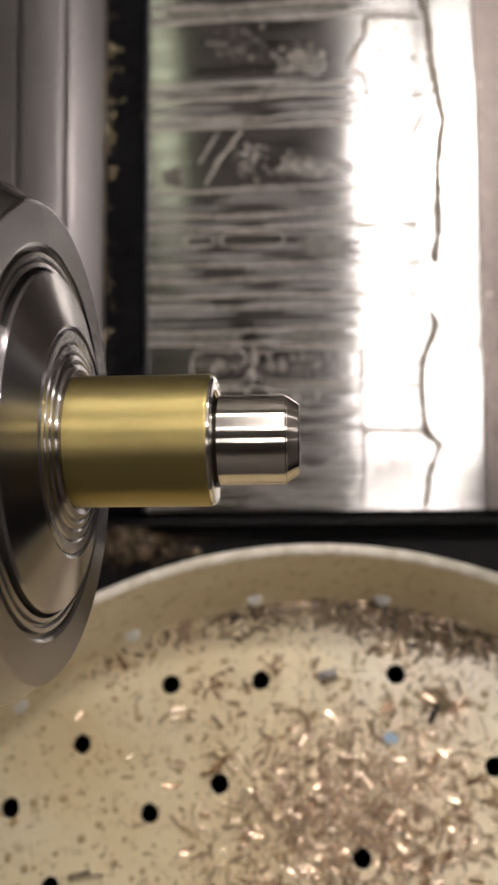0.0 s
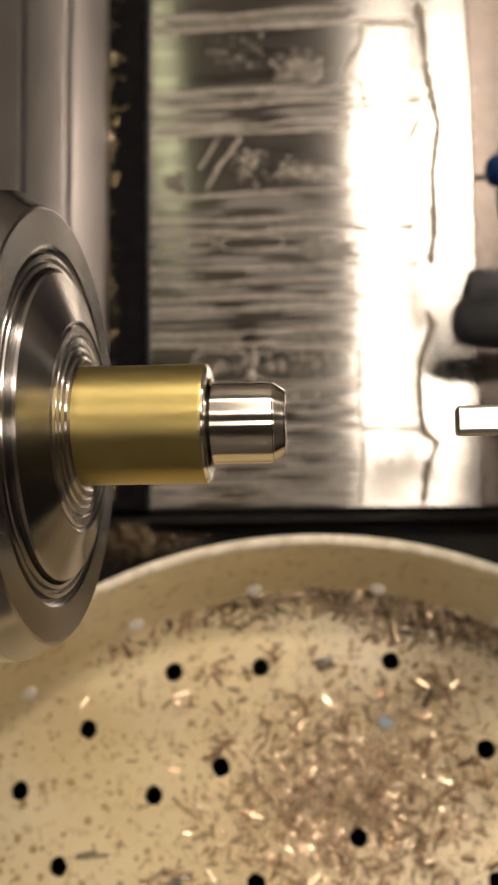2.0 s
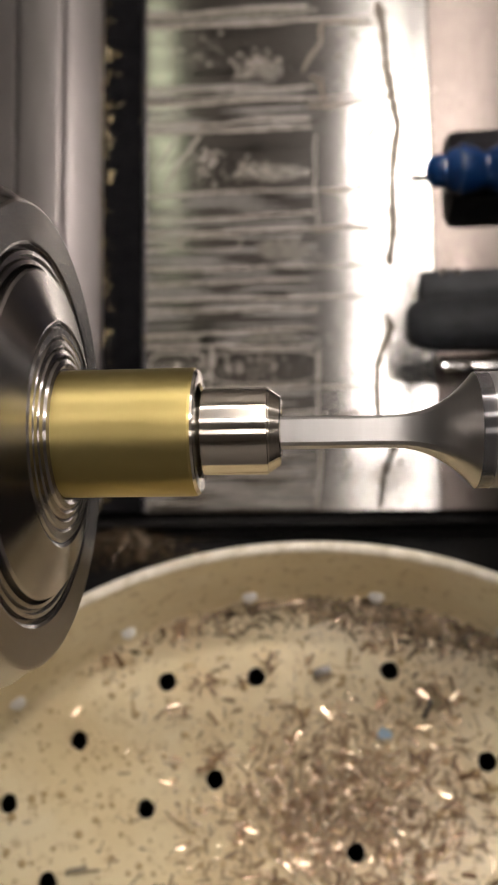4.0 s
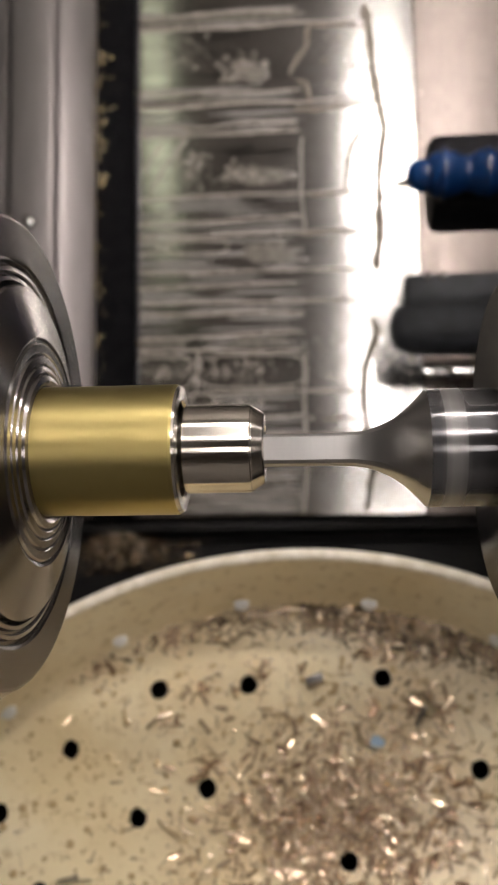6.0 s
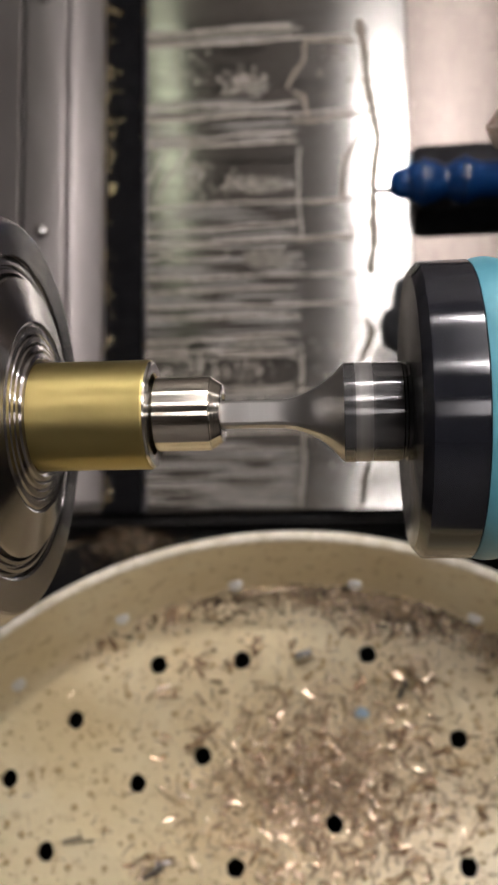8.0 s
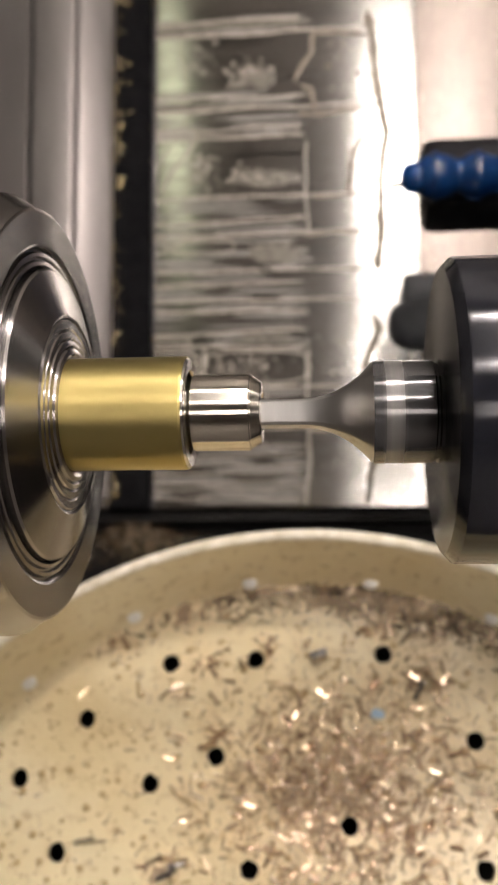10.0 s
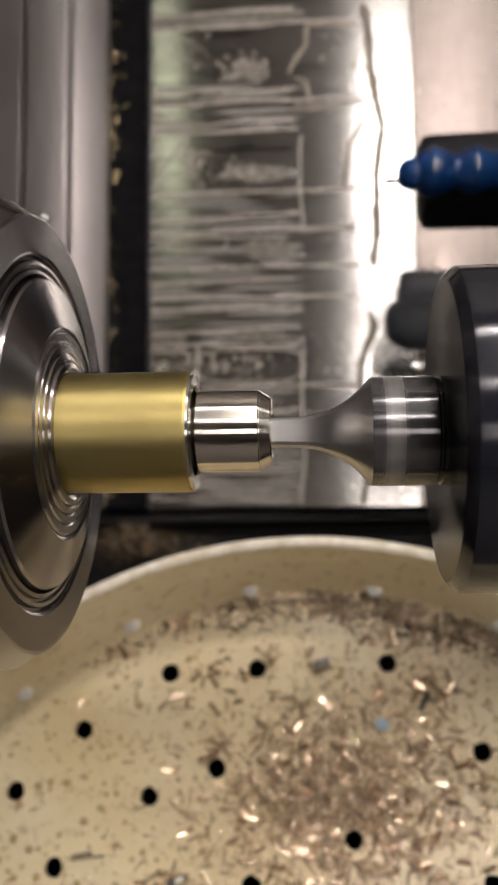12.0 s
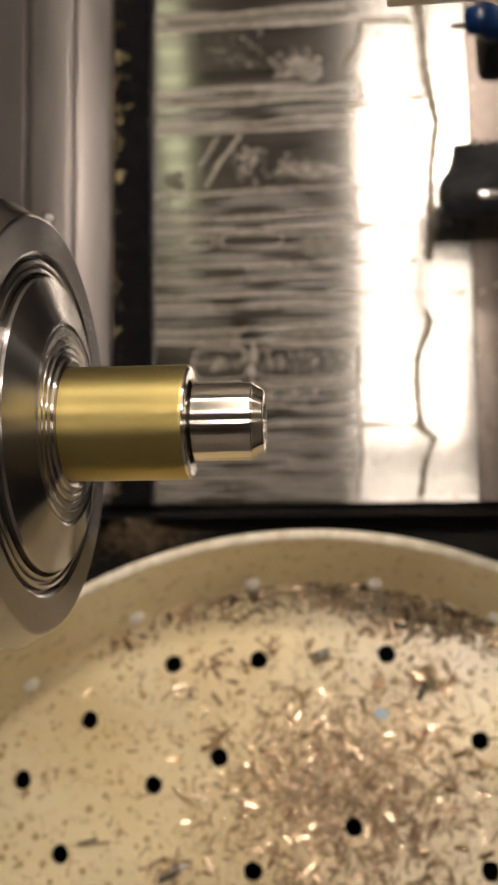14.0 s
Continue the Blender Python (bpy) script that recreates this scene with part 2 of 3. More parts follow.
def work_lamp(x0, x1, y0, y1, z, material, tubes, label):
    lamp = empty("work_lamp", pose((x0 + x1) / 2, (y0 + y1) / 2, z))
    hx, hy = (x1 - x0) / 2, (y1 - y0) / 2
    part("housing", box_bm(-hx - 0.012, hx + 0.012, -hy - 0.012, hy + 0.012, 0.006, 0.05, 0.004), black_steel, lamp)
    part("diffuser", box_bm(-hx, hx, -hy, hy, -0.002, 0.0055, 0.001), material, lamp, "glowing diffuser panel")
    for y, glowing in tubes:
        part("tube", lathe([(-hx / MM + 3, 9), (-hx / MM + 4, 10), (hx / MM - 4, 10), (hx / MM - 3, 9)], 24), glowing, lamp, "bright glowing tube", 40, pose(0, y * hy, -0.0125))
    part("bracket", box_bm(-0.012, 0.012, -0.012, 0.012, 0.05, 0.80 - z, 0.002), black_steel, lamp)
    return tagged(lamp, label, "lamp", "work lamps")


work_lamp(0.066, 0.243, 0.055, 0.525, 0.60, lamp_glow, ((-0.81, tube_glow), (0.66, far_tube_glow)), "large rectangular glowing work lamp hanging from the ceiling")
work_lamp(0.045, 0.235, -0.165, -0.09, 0.60, front_glow, (), "narrow glowing work lamp hanging by the machine door")
work_lamp(-0.228, -0.192, 0.35, 0.68, 0.60, pale_glow, (), "slim pale green work lamp hanging from the ceiling")

# ---- slanted bed: cover, wiper, headstock panel ----
BED = pose(0, 0.1295, -0.1798, 15, 0, 0)    # local x along the spindle, y up the slope, z out of it


def sheet_bm(x0, x1, y0, y1, z0, z1):
    bm = box_bm(x0, x1, y0, y1, z0, z1, 0.0006, 2)
    uv = bm.loops.layers.uv.new("UVMap")
    for f in bm.faces:
        for l in f.loops:
            l[uv].uv = (l.vert.co.x, l.vert.co.y)
    return bm


def runnel(points, width, seed):
    """A thin domed trickle of coolant along the points (mm, on the sheet)."""
    rng = random.Random(seed)
    pts = []
    for (ax, ay), (bx, by) in zip(points, points[1:]):
        n = max(2, int(math.hypot(bx - ax, by - ay) / 2.5))
        for k in range(n):
            s = k / n
            pts.append((ax + (bx - ax) * s + rng.uniform(-0.5, 0.5), ay + (by - ay) * s + rng.uniform(-0.3, 0.3)))
    pts.append(points[-1])
    verts, faces = [], []
    for k, (x, y) in enumerate(pts):
        a, b = pts[max(0, k - 1)], pts[min(len(pts) - 1, k + 1)]
        d = Vector((b[0] - a[0], b[1] - a[1])).normalized()
        w = width * (0.55 + 0.6 * rng.random()) / 2 * (0.4 if k in (0, len(pts) - 1) else 1)
        nx, ny = -d.y, d.x
        for s, h in ((-1, 0), (-0.5, 0.28), (0.5, 0.28), (1, 0)):
            verts.append(((x + nx * w * s) * MM, (y + ny * w * s) * MM, (0.02 + h * w) * MM))
        if k:
            o = 4 * k
            for j in range(3):
                faces.append((o - 4 + j, o - 3 + j, o + 1 + j, o + j))
    return verts, faces


def film(v0, v1, x0, x1, seed):
    """A thin patch of drying coolant with ragged edges, on the sheet (mm)."""
    n = int((x1 - x0) / 2.5)
    verts, faces = [], []
    for k in range(n + 1):
        x = x0 + (x1 - x0) * k / n
        end = min(1.0, 0.16 * min(k, n - k) + 0.05)
        a = noise.noise(Vector((x * 0.05, seed * 3.7, 0))) + 0.5 * noise.noise(Vector((x * 0.23, seed * 1.3, 5)))
        b = noise.noise(Vector((x * 0.05, seed * 5.1, 9))) + 0.5 * noise.noise(Vector((x * 0.23, seed * 2.9, 7)))
        mid, half = (v0 + v1) / 2, (v1 - v0) / 2
        lo, hi = mid - half * end * (1 + 0.45 * a), mid + half * end * (1 + 0.45 * b)
        verts += [(x * MM, lo * MM, 0.00003), (x * MM, (lo * 0.8 + hi * 0.2) * MM, 0.00012), (x * MM, (lo * 0.2 + hi * 0.8) * MM, 0.00012), (x * MM, hi * MM, 0.00003)]
        if k:
            o = 4 * k
            faces += [(o - 4 + j, o - 3 + j, o + 1 + j, o + j) for j in range(3)]
    return verts, faces


def blot(cx, cv, rx, rv, seed):
    """A thin uneven pool of drying coolant (mm, on the sheet)."""
    verts, faces, n = [(cx * MM, cv * MM, 0.00016)], [], 40
    for q, h in ((0.55, 0.00016), (0.93, 0.00014), (1.0, 0.00003)):
        for k in range(n):
            w = 2 * math.pi * k / n
            c, d = math.cos(w), math.sin(w)
            r = q * (1 + 0.6 * noise.noise(Vector((1.7 * c, 1.7 * d, seed * 2.3))) + 0.4 * noise.noise(Vector((5 * c, 5 * d, seed * 1.1))))
            verts.append(((cx + rx * r * math.copysign(abs(c) ** 0.7, c)) * MM, (cv + rv * r * math.copysign(abs(d) ** 0.7, d)) * MM, h))
    faces += [(0, 1 + k, 1 + (k + 1) % n) for k in range(n)]
    for a in (1, 1 + n):
        faces += [(a + k, a + n + k, a + n + (k + 1) % n, a + (k + 1) % n) for k in range(n)]
    return verts, faces


def beads(cx, cv, sx, sv, count, seed):
    rng = random.Random(seed)
    verts, faces = [], []
    for _ in range(count):
        x, y = rng.gauss(cx, sx * 0.6), rng.gauss(cv, sv * 0.6)
        r = rng.choice((0.4, 0.5, 0.7, 1.0)) * rng.uniform(0.7, 1.3)
        if not 1.5 < y < 350:
            continue
        z0 = 2.62 if x > 95 else 0.02
        o = len(verts)
        for h, q in ((0, 1), (0.3, 0.8), (0.45, 0.4)):
            for k in range(9):
                w = 2 * math.pi * k / 9
                verts.append(((x + r * q * math.cos(w) * 1.2) * MM, (y + r * q * math.sin(w)) * MM, (z0 + h * r) * MM))
        for a in (0, 9):
            for k in range(9):
                faces.append((o + a + k, o + a + (k + 1) % 9, o + a + 9 + (k + 1) % 9, o + a + 9 + k))
        faces.append(tuple(o + 18 + k for k in range(9)))
    return verts, faces


def part_of_flow(name, verts, faces, parent, material=None):
    return mesh_object(name, verts, faces, material or (film_wet if name == "coolant_film" else coolant), parent, smooth=60)


def way_cover():
    cover = empty("way_cover", BED)
    part("lower_sheet", sheet_bm(-0.26, 0.098, 0.0, 0.36, -0.003, 0.0), sheet_wet, cover)
    part("upper_sheet", sheet_bm(0.0952, 0.36, 0.0, 0.36, 0.0003, 0.0026), sheet_clean, cover, "smoother rinsed steel sheet with faint drips")
    # trickles that ran down the sheet, then the level streaks that the wiper left
    trickles = [
        ([(66, 312), (69, 295), (70.6, 268), (76.5, 233), (72.2, 203), (72.2, 167), (69.2, 145)], 4.8),
        ([(66.4, 117), (69.5, 108), (61.6, 88), (60.3, 67), (62, 45), (70, 38), (63, 20), (60.8, 1)], 3.6),
        ([(66.3, 237), (55.6, 221), (52.5, 193)], 2.2),
        ([(27, 98), (25.4, 65), (26.7, 31), (24, 1)], 2.4),
        ([(-37, 99), (-39, 73)], 2.2),
        ([(-44, 231), (-60, 210), (-66, 197)], 2.4),
        ([(-58, 231), (-71, 210)], 1.8),
        ([(27, 230), (26, 196), (28, 170)], 1.4),
    ]
    for k, (points, width) in enumerate(trickles):
        part_of_flow("trickle", *runnel(points, width * (1.35 if k < 3 else 1.0), k), cover, dirty_coolant if k < 3 else coolant)
    rng = random.Random(21)
    rows = (311, 302, 260, 252, 239, 233, 194, 179, 170, 147, 138, 128, 121, 108, 99, 73, 59, 47, 38, 32, 26, 21, 15, 11, 6)
    for k, v in enumerate(rows):
        far = 64 if v in (302, 252, 194, 170, 147, 128, 47, 73) else 28
        x0, x1 = -101 - rng.random() * 30, far - rng.random() * 6
        mid = [(x0 + (x1 - x0) * j / 5, v + rng.uniform(-1.2, 1.2)) for j in range(6)]
        part_of_flow("streak", *runnel(mid, 2.1 if v > 45 else 1.1, 40 + k), cover)
    # pale films between the streaks; the clean dark fields lie at 265-296, 198-230 and 75-97 up the slope
    bands = [(v, rng.uniform(1.4, 3.4)) for v in (313, 308, 304, 262, 257, 253, 246, 241, 236, 191, 187, 183, 176, 172, 166, 158, 153, 149, 143, 139, 134, 130, 124, 118, 112, 106, 102, 70, 64, 56, 50, 41, 35, 28, 23, 17, 13, 8, 3.5)]
    for k, (v, half) in enumerate(bands):
        x = -170 + rng.uniform(0, 20)
        while x < 10:
            span = rng.uniform(40, 120)
            part_of_flow("coolant_film", *film(v - half * 0.62, v + half * 0.62, x, min(x + span, 29), 70 + 3 * k + int(x)), cover)
            x += span + rng.uniform(6, 26)
    seams = [([(22, 247), (34, 246), (52, 248), (70, 249)], 2.6), ([(31, 300), (48, 299), (66, 297)], 2.2), ([(30, 192), (50, 193), (70, 195)], 1.3), ([(25, 168), (44, 170), (60, 168)], 1.5),
             ([(28, 46), (50, 46.5), (66, 46)], 2.0), ([(35, 56), (50, 57), (62, 55)], 1.4), ([(32, 300), (31, 288), (22, 275), (20, 268)], 2.6), ([(23, 266), (31, 263), (32, 248)], 2.4)]
    for k, (points, width) in enumerate(seams):
        part_of_flow("seam_line", *runnel(points, width * 1.3, 300 + k), cover, dirty_coolant)
    for k, (cx, cv, rx, rv) in enumerate(((-6, 270, 13, 5), (2, 206, 21, 5), (-64, 103, 24, 4.6), (0, 103.5, 19, 3.6), (8, 158, 21, 7), (-86, 203, 8, 6), (-60, 307, 36, 4), (-5, 308, 28, 3.6), (-30, 254, 44, 2.8))):
        part_of_flow("coolant_pool", *blot(cx, cv, rx, rv, 400 + k), cover, faint_film)
    for k, (cx, cv, rx, rv) in enumerate(((-38, 163, 19, 4.2), (-58, 86, 17, 10), (-6, 86, 32, 10), (-70, 163, 9, 3.2))):
        ring = [(cx + rx * math.copysign(abs(math.cos(w)) ** 0.5, math.cos(w)), cv + rv * math.copysign(abs(math.sin(w)) ** 0.5, math.sin(w))) for w in (2 * math.pi * j / 20 for j in range(21))]
        part_of_flow("tide_line", *runnel(ring, 1.5, 500 + k), cover)
    verts, faces = [], []
    for k, (cx, cv, sx, sv, count) in enumerate(((48, 280, 12, 16, 14), (50, 90, 20, 50, 26), (86, 60, 14, 40, 40), (84, 225, 8, 12, 9), (50, 200, 14, 60, 14), (96, 160, 12, 80, 26))):
        v, f = beads(cx, cv, sx, sv, count, 190 + k)
        faces += [tuple(q + len(verts) for q in g) for g in f]
        verts += v
    tagged(part_of_flow("dirt_speckle", verts, faces, cover, dirty_coolant), kind="stuff")
    verts, faces = [], []
    for k, (cx, cv, sx, sv, count) in enumerate(((-8, 277, 12, 7, 90), (-46, 285, 18, 9, 50), (-40, 214, 8, 8, 80), (-8, 206, 16, 5, 60), (-20, 86, 26, 6, 130), (-60, 86, 10, 6, 40), (-20, 66, 24, 4, 60), (45, 70, 14, 60, 60), (78, 90, 14, 70, 60), (55, 230, 8, 30, 30), (92, 150, 18, 70, 50))):
        v, f = beads(cx, cv, sx, sv, count, 90 + k)
        faces += [tuple(q + len(verts) for q in g) for g in f]
        verts += v
    tagged(part_of_flow("coolant_spatter", verts, faces, cover), kind="stuff")
    return tagged(cover, "brushed steel sliding way cover streaked with drying coolant", "way cover")


cover = way_cover()

def wiper_strip():
    wiper = empty("wiper_strip", BED)
    part("rubber_body", box_bm(-0.1265, -0.1012, 0.0, 0.36, 0.0004, 0.0050, 0.0012), black_rubber, wiper)
    part("sealing_lip", box_bm(-0.1010, -0.0988, 0.0, 0.36, 0.0002, 0.0032, 0.0006), black_steel, wiper, "thin worn sealing lip")
    return tagged(wiper, "black rubber wiper strip with chips caught along it", "wiper")


wiper_strip()


def headstock_panel():
    panel = empty("headstock_panel", BED)
    # bent sheet: flat flange, rounded fold, second flat
    section = [(-125, 6), (-126.4, 7.5), (-144.5, 9.2), (-146.2, 10.0), (-147.8, 12.0), (-149.2, 13.4), (-151, 14.2), (-175.0, 14.2), (-175.0, 0.4), (-125, 0.4)]
    bm = bmesh.new()
    ends = [[bm.verts.new((x * MM, y, z * MM)) for x, z in section] for y in (0.006, 0.37)]
    for k in range(len(section)):
        j = (k + 1) % len(section)
        bm.faces.new((ends[0][k], ends[0][j], ends[1][j], ends[1][k]))
    bm.faces.new(ends[0])
    bm.faces.new(ends[1])
    part("flange", bm, panel_steel, panel, smooth=25)
    part("side_sheet", box_bm(-0.34, -0.1785, 0.006, 0.37, 0.0004, 0.0142, 0.0003), panel_steel, panel)
    # black strip laid in the open seam to give the gap its shade
    part("seam_shade", box_bm(-0.1784, -0.1751, 0.006, 0.37, 0.0004, 0.0060), black_rubber, panel, "black strip standing in for the shade in the seam between the sheets")
    for v in (177, 333, 21):
        bm = lathe([(14.2, 5.0), (15.0, 5.0), (16.4, 4.4), (17.5, 3.0), (17.9, 1.0)], 24, "z")
        part("bolt", bm, bright_steel, panel, "domed bright bolt head", 40, pose(-0.1635, v * MM, 0))
    return tagged(panel, "folded brushed steel headstock guard panel with domed bolts", "panel")


headstock_panel()


def gap_shade_plate():
    apron = empty("gap_shade_plate", pose(0, 0.125, -0.19))
    # added plate: its black stands in for the shadowed gap below the cover
    part("plate", box_bm(-0.34, 0.36, -0.003, 0.003, -0.010, 0.0065, 0.001), black_paint, apron)
    part("folded_hem", box_bm(-0.34, 0.36, -0.0062, -0.0032, -0.010, -0.0045, 0.0008), black_paint, apron, "worn folded lower hem")
    return tagged(apron, "added black plate standing in for the shadowed gap below the way cover", "apron")


gap_shade_plate()



# ---- chuck and workpiece ----
SPINDLE = pose(0, AXIS_Y + 0.0004, AXIS_Z)


def collet_chuck():
    chuck = empty("collet_chuck", SPINDLE)
    part("nose_body", lathe([(-622, 31.4), (-50, 31.6), (-37.5, 31.9), (-36.6, 31.8), (-36.2, 31.4), (-34.0, 30.1), (-33.4, 29.9), (-33.0, 29.6), (-32.85, 29.2), (-33.0, 24.7), (-33.2, 24.3), (-34.0, 24.1), (-34.0, 23.7), (-33.2, 23.5), (-33.1, 23.0), (-33.6, 22.8), (-33.6, 22.5), (-33.1, 22.3), (-33.0, 21.8), (-34.5, 21.4), (-34.5, 18)], 128), chuck_steel, chuck, "broad ground nose ring with turned grooves", 22)
    part("nut_cone", lathe([(-36, 21.3), (-32.4, 21.25), (-32.05, 21.0), (-31.6, 19.5), (-31.1, 17.6), (-30.5, 15.6), (-30.15, 14.6), (-30.3, 14.2), (-31.2, 13.8)], 128), chuck_steel, chuck, "polished cone of the closing nut", 30)
    part("collet_face", lathe([(-33, 14.1), (-30.35, 14.0), (-30.1, 13.7), (-30.1, 12.7), (-30.4, 12.45), (-30.05, 12.2), (-29.95, 11.4), (-30.25, 11.15), (-29.85, 10.9), (-29.65, 10.3), (-29.95, 10.0), (-29.45, 9.7), (-29.25, 9.1), (-29.7, 8.5)], 128), chuck_steel, chuck, "collet mouth with fine stepped rings", 22)
    return tagged(chuck, "ground steel collet chuck gripping the brass bar", "chuck")


def workpiece():
    piece = empty("workpiece", SPINDLE)
    part("bar", lathe([(-60, 8.24), (-31.0, 8.24), (-30.6, 8.25), (-12.9, 8.25), (-12.6, 8.1)], 128), brass, piece, "satin brass bar", 25)
    part("shoulder_face", lathe([(-12.6, 8.05), (-12.3, 7.9), (-12.2, 7.7), (-12.25, 6.3), (-12.7, 6.1), (-12.8, 5.65)], 128), turned, piece, "bright turned shoulder", 20)
    part("spigot", lathe([(-14, 5.1), (-12.3, 5.1), (-12.0, 5.25), (-11.7, 5.58), (-3.75, 5.58), (-3.55, 5.5), (-3.45, 5.3), (-3.3, 5.3), (-2.05, 4.45), (-1.9, 4.2), (-1.9, 2.9), (-2.2, 2.7), (-6, 2.6), (-6, 0.4)], 128), turned, piece, "mirror bright turned spigot with chamfered end", 22)
    return tagged(piece, "brass bar with a turned stepped end held in the chuck", "workpiece")


collet_chuck()
workpiece()


# ---- tool turret ----
def rib_ring(x, r, w, h, n=10):
    return [(x + w * k / n, r + h * math.sin(math.pi * k / n)) for k in range(n + 1)]


def tool_turret():
    """Local x = 0 is the broach's shoulder; y, z are from the turret's axis."""
    turret = empty("tool_turret", pose(0.044, TURRET_Y, TURRET_Z))
    by, bz = AXIS_Y - TURRET_Y, AXIS_Z - TURRET_Z
    # broach on the spindle axis: square blade that flares into a round shank
    bm = bmesh.new()
    rings = []
    stations = [(-25.0, 1.75), (-24.9, 1.85)] + [(-24 + k, 1.85) for k in range(0, 13, 3)]
    stations += [(-10 + 10 * s, 1.88 + 5.37 * s ** 2.3) for s in (0.0, 0.15, 0.3, 0.45, 0.6, 0.72, 0.83, 0.92, 1.0)]
    for x, r in stations:
        s = max(0.0, min(1.0, (r - 1.88) / 5.2))
        ring = []
        for k in range(48):
            w = 2 * math.pi * k / 48
            c, q = math.cos(w), math.sin(w)
            square = min(1.0 / max(abs(c), abs(q)), 1.28)
            rr = r * ((1 - s) * square + s)
            ring.append(bm.verts.new((x * MM, rr * c * MM, rr * q * MM)))
        rings.append(ring)
    for p, q in zip(rings, rings[1:]):
        for k in range(48):
            bm.faces.new((p[k], p[(k + 1) % 48], q[(k + 1) % 48], q[k]))
    bm.faces.new(rings[0])
    bm.faces.new(rings[-1])
    at_axis = pose(0, by, bz)
    part("blade", bm, blade_steel, turret, "ground square broach blade flaring into its shank", 25, at_axis @ pose(0, 0, 0, 12))
    part("shank", lathe([(0, 7.25), (0.15, 7.3), (8.3, 7.3), (8.5, 7.0), (8.8, 7.0), (9.0, 7.3), (11, 7.3)], 96), shank_steel, turret, "polished dark round shank", 22, at_axis)
    part("clamp_nut", lathe([(9.4, 9.0), (9.4, 19.9), (9.5, 20.1), (10.6, 21.3), (10.9, 21.4), (17.3, 21.4), (17.5, 21.1)], 128), tool_steel, turret, "large blued steel clamp nut with a bevelled rim", 22, at_axis)
    part("seal_ring", lathe([(17.4, 20)] + rib_ring(17.5, 21.3, 4.2, 0.4) + [(21.9, 20)], 128), cyan_rubber, turret, "pale blue rubber seal ring", 40, at_axis)
    part("holder_body", lathe([(21.7, 20.5), (21.8, 21.3), (22.5, 21.6), (34, 21.6), (34, 20), (97, 20)], 96), black_steel, turret, smooth=25, m=at_axis)
    # boring bar, low over the cover
    bar_y, bar_z = 0.2053 - TURRET_Y, -0.0948 - TURRET_Z
    part("boring_bar", lathe([(27.0, 5.0), (27.6, 7.4), (30, 10.6), (34, 12.8), (40, 14.2), (48, 14.8), (97, 14.8)], 64), dull_steel, turret, "dark blackened boring bar with a tapered nose", 30, pose(0, bar_y, bar_z))
    part("bar_holder", box_bm(0.0345, 0.097, bar_y + 0.004, bar_y + 0.0255, bar_z - 0.013, bar_z + 0.012, 0.003), dull_steel, turret, "blackened square holder", 40)
    for x in (0.046, 0.0535):
        part("screw", lathe([(11.8, 2.0), (13.2, 2.0), (13.6, 1.6), (13.6, 0.9), (12.6, 0.8)], 24, "z"), bright_steel, turret, "small bright socket screw", 30, pose(x, bar_y + 0.0225, bar_z))
    part("bar_arm", box_bm(0.090, 0.110, 0.06 - TURRET_Y, 0.245 - TURRET_Y, -0.115 - TURRET_Z, 0.03 - TURRET_Z, 0.004), black_steel, turret, "blackened steel arm of the turret", 30)
    # drill
    bm = bmesh.new()
    rings = []
    for k in range(41):
        x = 29.0 + k * 0.6
        ring = []
        for j in range(16):
            w = 2 * math.pi * j / 16
            r = 2.5 * (1 - 0.55 * max(0.0, math.cos(2 * (w - k * 0.13))) ** 2)
            if k == 0:
                r *= 0.35
            ring.append(bm.verts.new((x * MM, r * math.cos(w) * MM, r * math.sin(w) * MM)))
        rings.append(ring)
    for p, q in zip(rings, rings[1:]):
        for j in range(16):
            bm.faces.new((p[j], p[(j + 1) % 16], q[(j + 1) % 16], q[j]))
    bm.faces.new(rings[0])
    bm.faces.new(rings[-1])
    part("drill", bm, bright_steel, turret, "bright twist drill", 35, pose(0, 0.1381 - TURRET_Y, -0.0045 - TURRET_Z))
    # coolant nozzle and its block
    ny, nz = 0.2130 - TURRET_Y, 0.0175 - TURRET_Z
    nozzle = part("nozzle", lathe([(22.0, 1.6), (22.4, 3.4), (23.4, 4.9), (25.0, 5.9), (27.0, 6.4), (29.6, 6.5), (30.2, 7.6), (32.4, 8.9), (34.6, 9.3), (34.9, 10.2), (35.8, 10.4), (36.6, 10.2), (36.9, 9.4), (39.4, 9.2), (42.0, 8.4), (43.6, 7.2),
                                   (45, 6.9), (47, 7.6), (49, 9.0), (51.4, 9.4), (51.7, 10.3), (53.2, 10.3), (53.5, 9.4), (56, 8.9), (58, 7.8), (94.5, 7.8)], 64), blue_plastic, turret, "glossy blue jointed plastic coolant nozzle", 40, pose(0.003, ny, nz))
    part("needle", lathe([(16.0, 0.8), (16.2, 1.1), (24, 1.3), (24.5, 1.3)], 24), shank_steel, nozzle, "thin bright steel jet needle", 30, pose(0.0006, -0.0030, 0))
    part("tool_block", box_bm(0.0355, 0.098, 0.2065 - TURRET_Y, 0.2425 - TURRET_Y, -0.016 - TURRET_Z, 0.008 - TURRET_Z, 0.005), black_steel, turret, "blackened square tool block", 40)
    part("turret_disc", lathe([(96, 60), (96.5, 93), (99, 95), (150, 95)], 96), black_steel, turret, "blackened round turret disc", 25)
    return tagged(turret, "indexing tool turret with broach, boring bar and blue coolant nozzle", "tool turret")


turret = tool_turret()


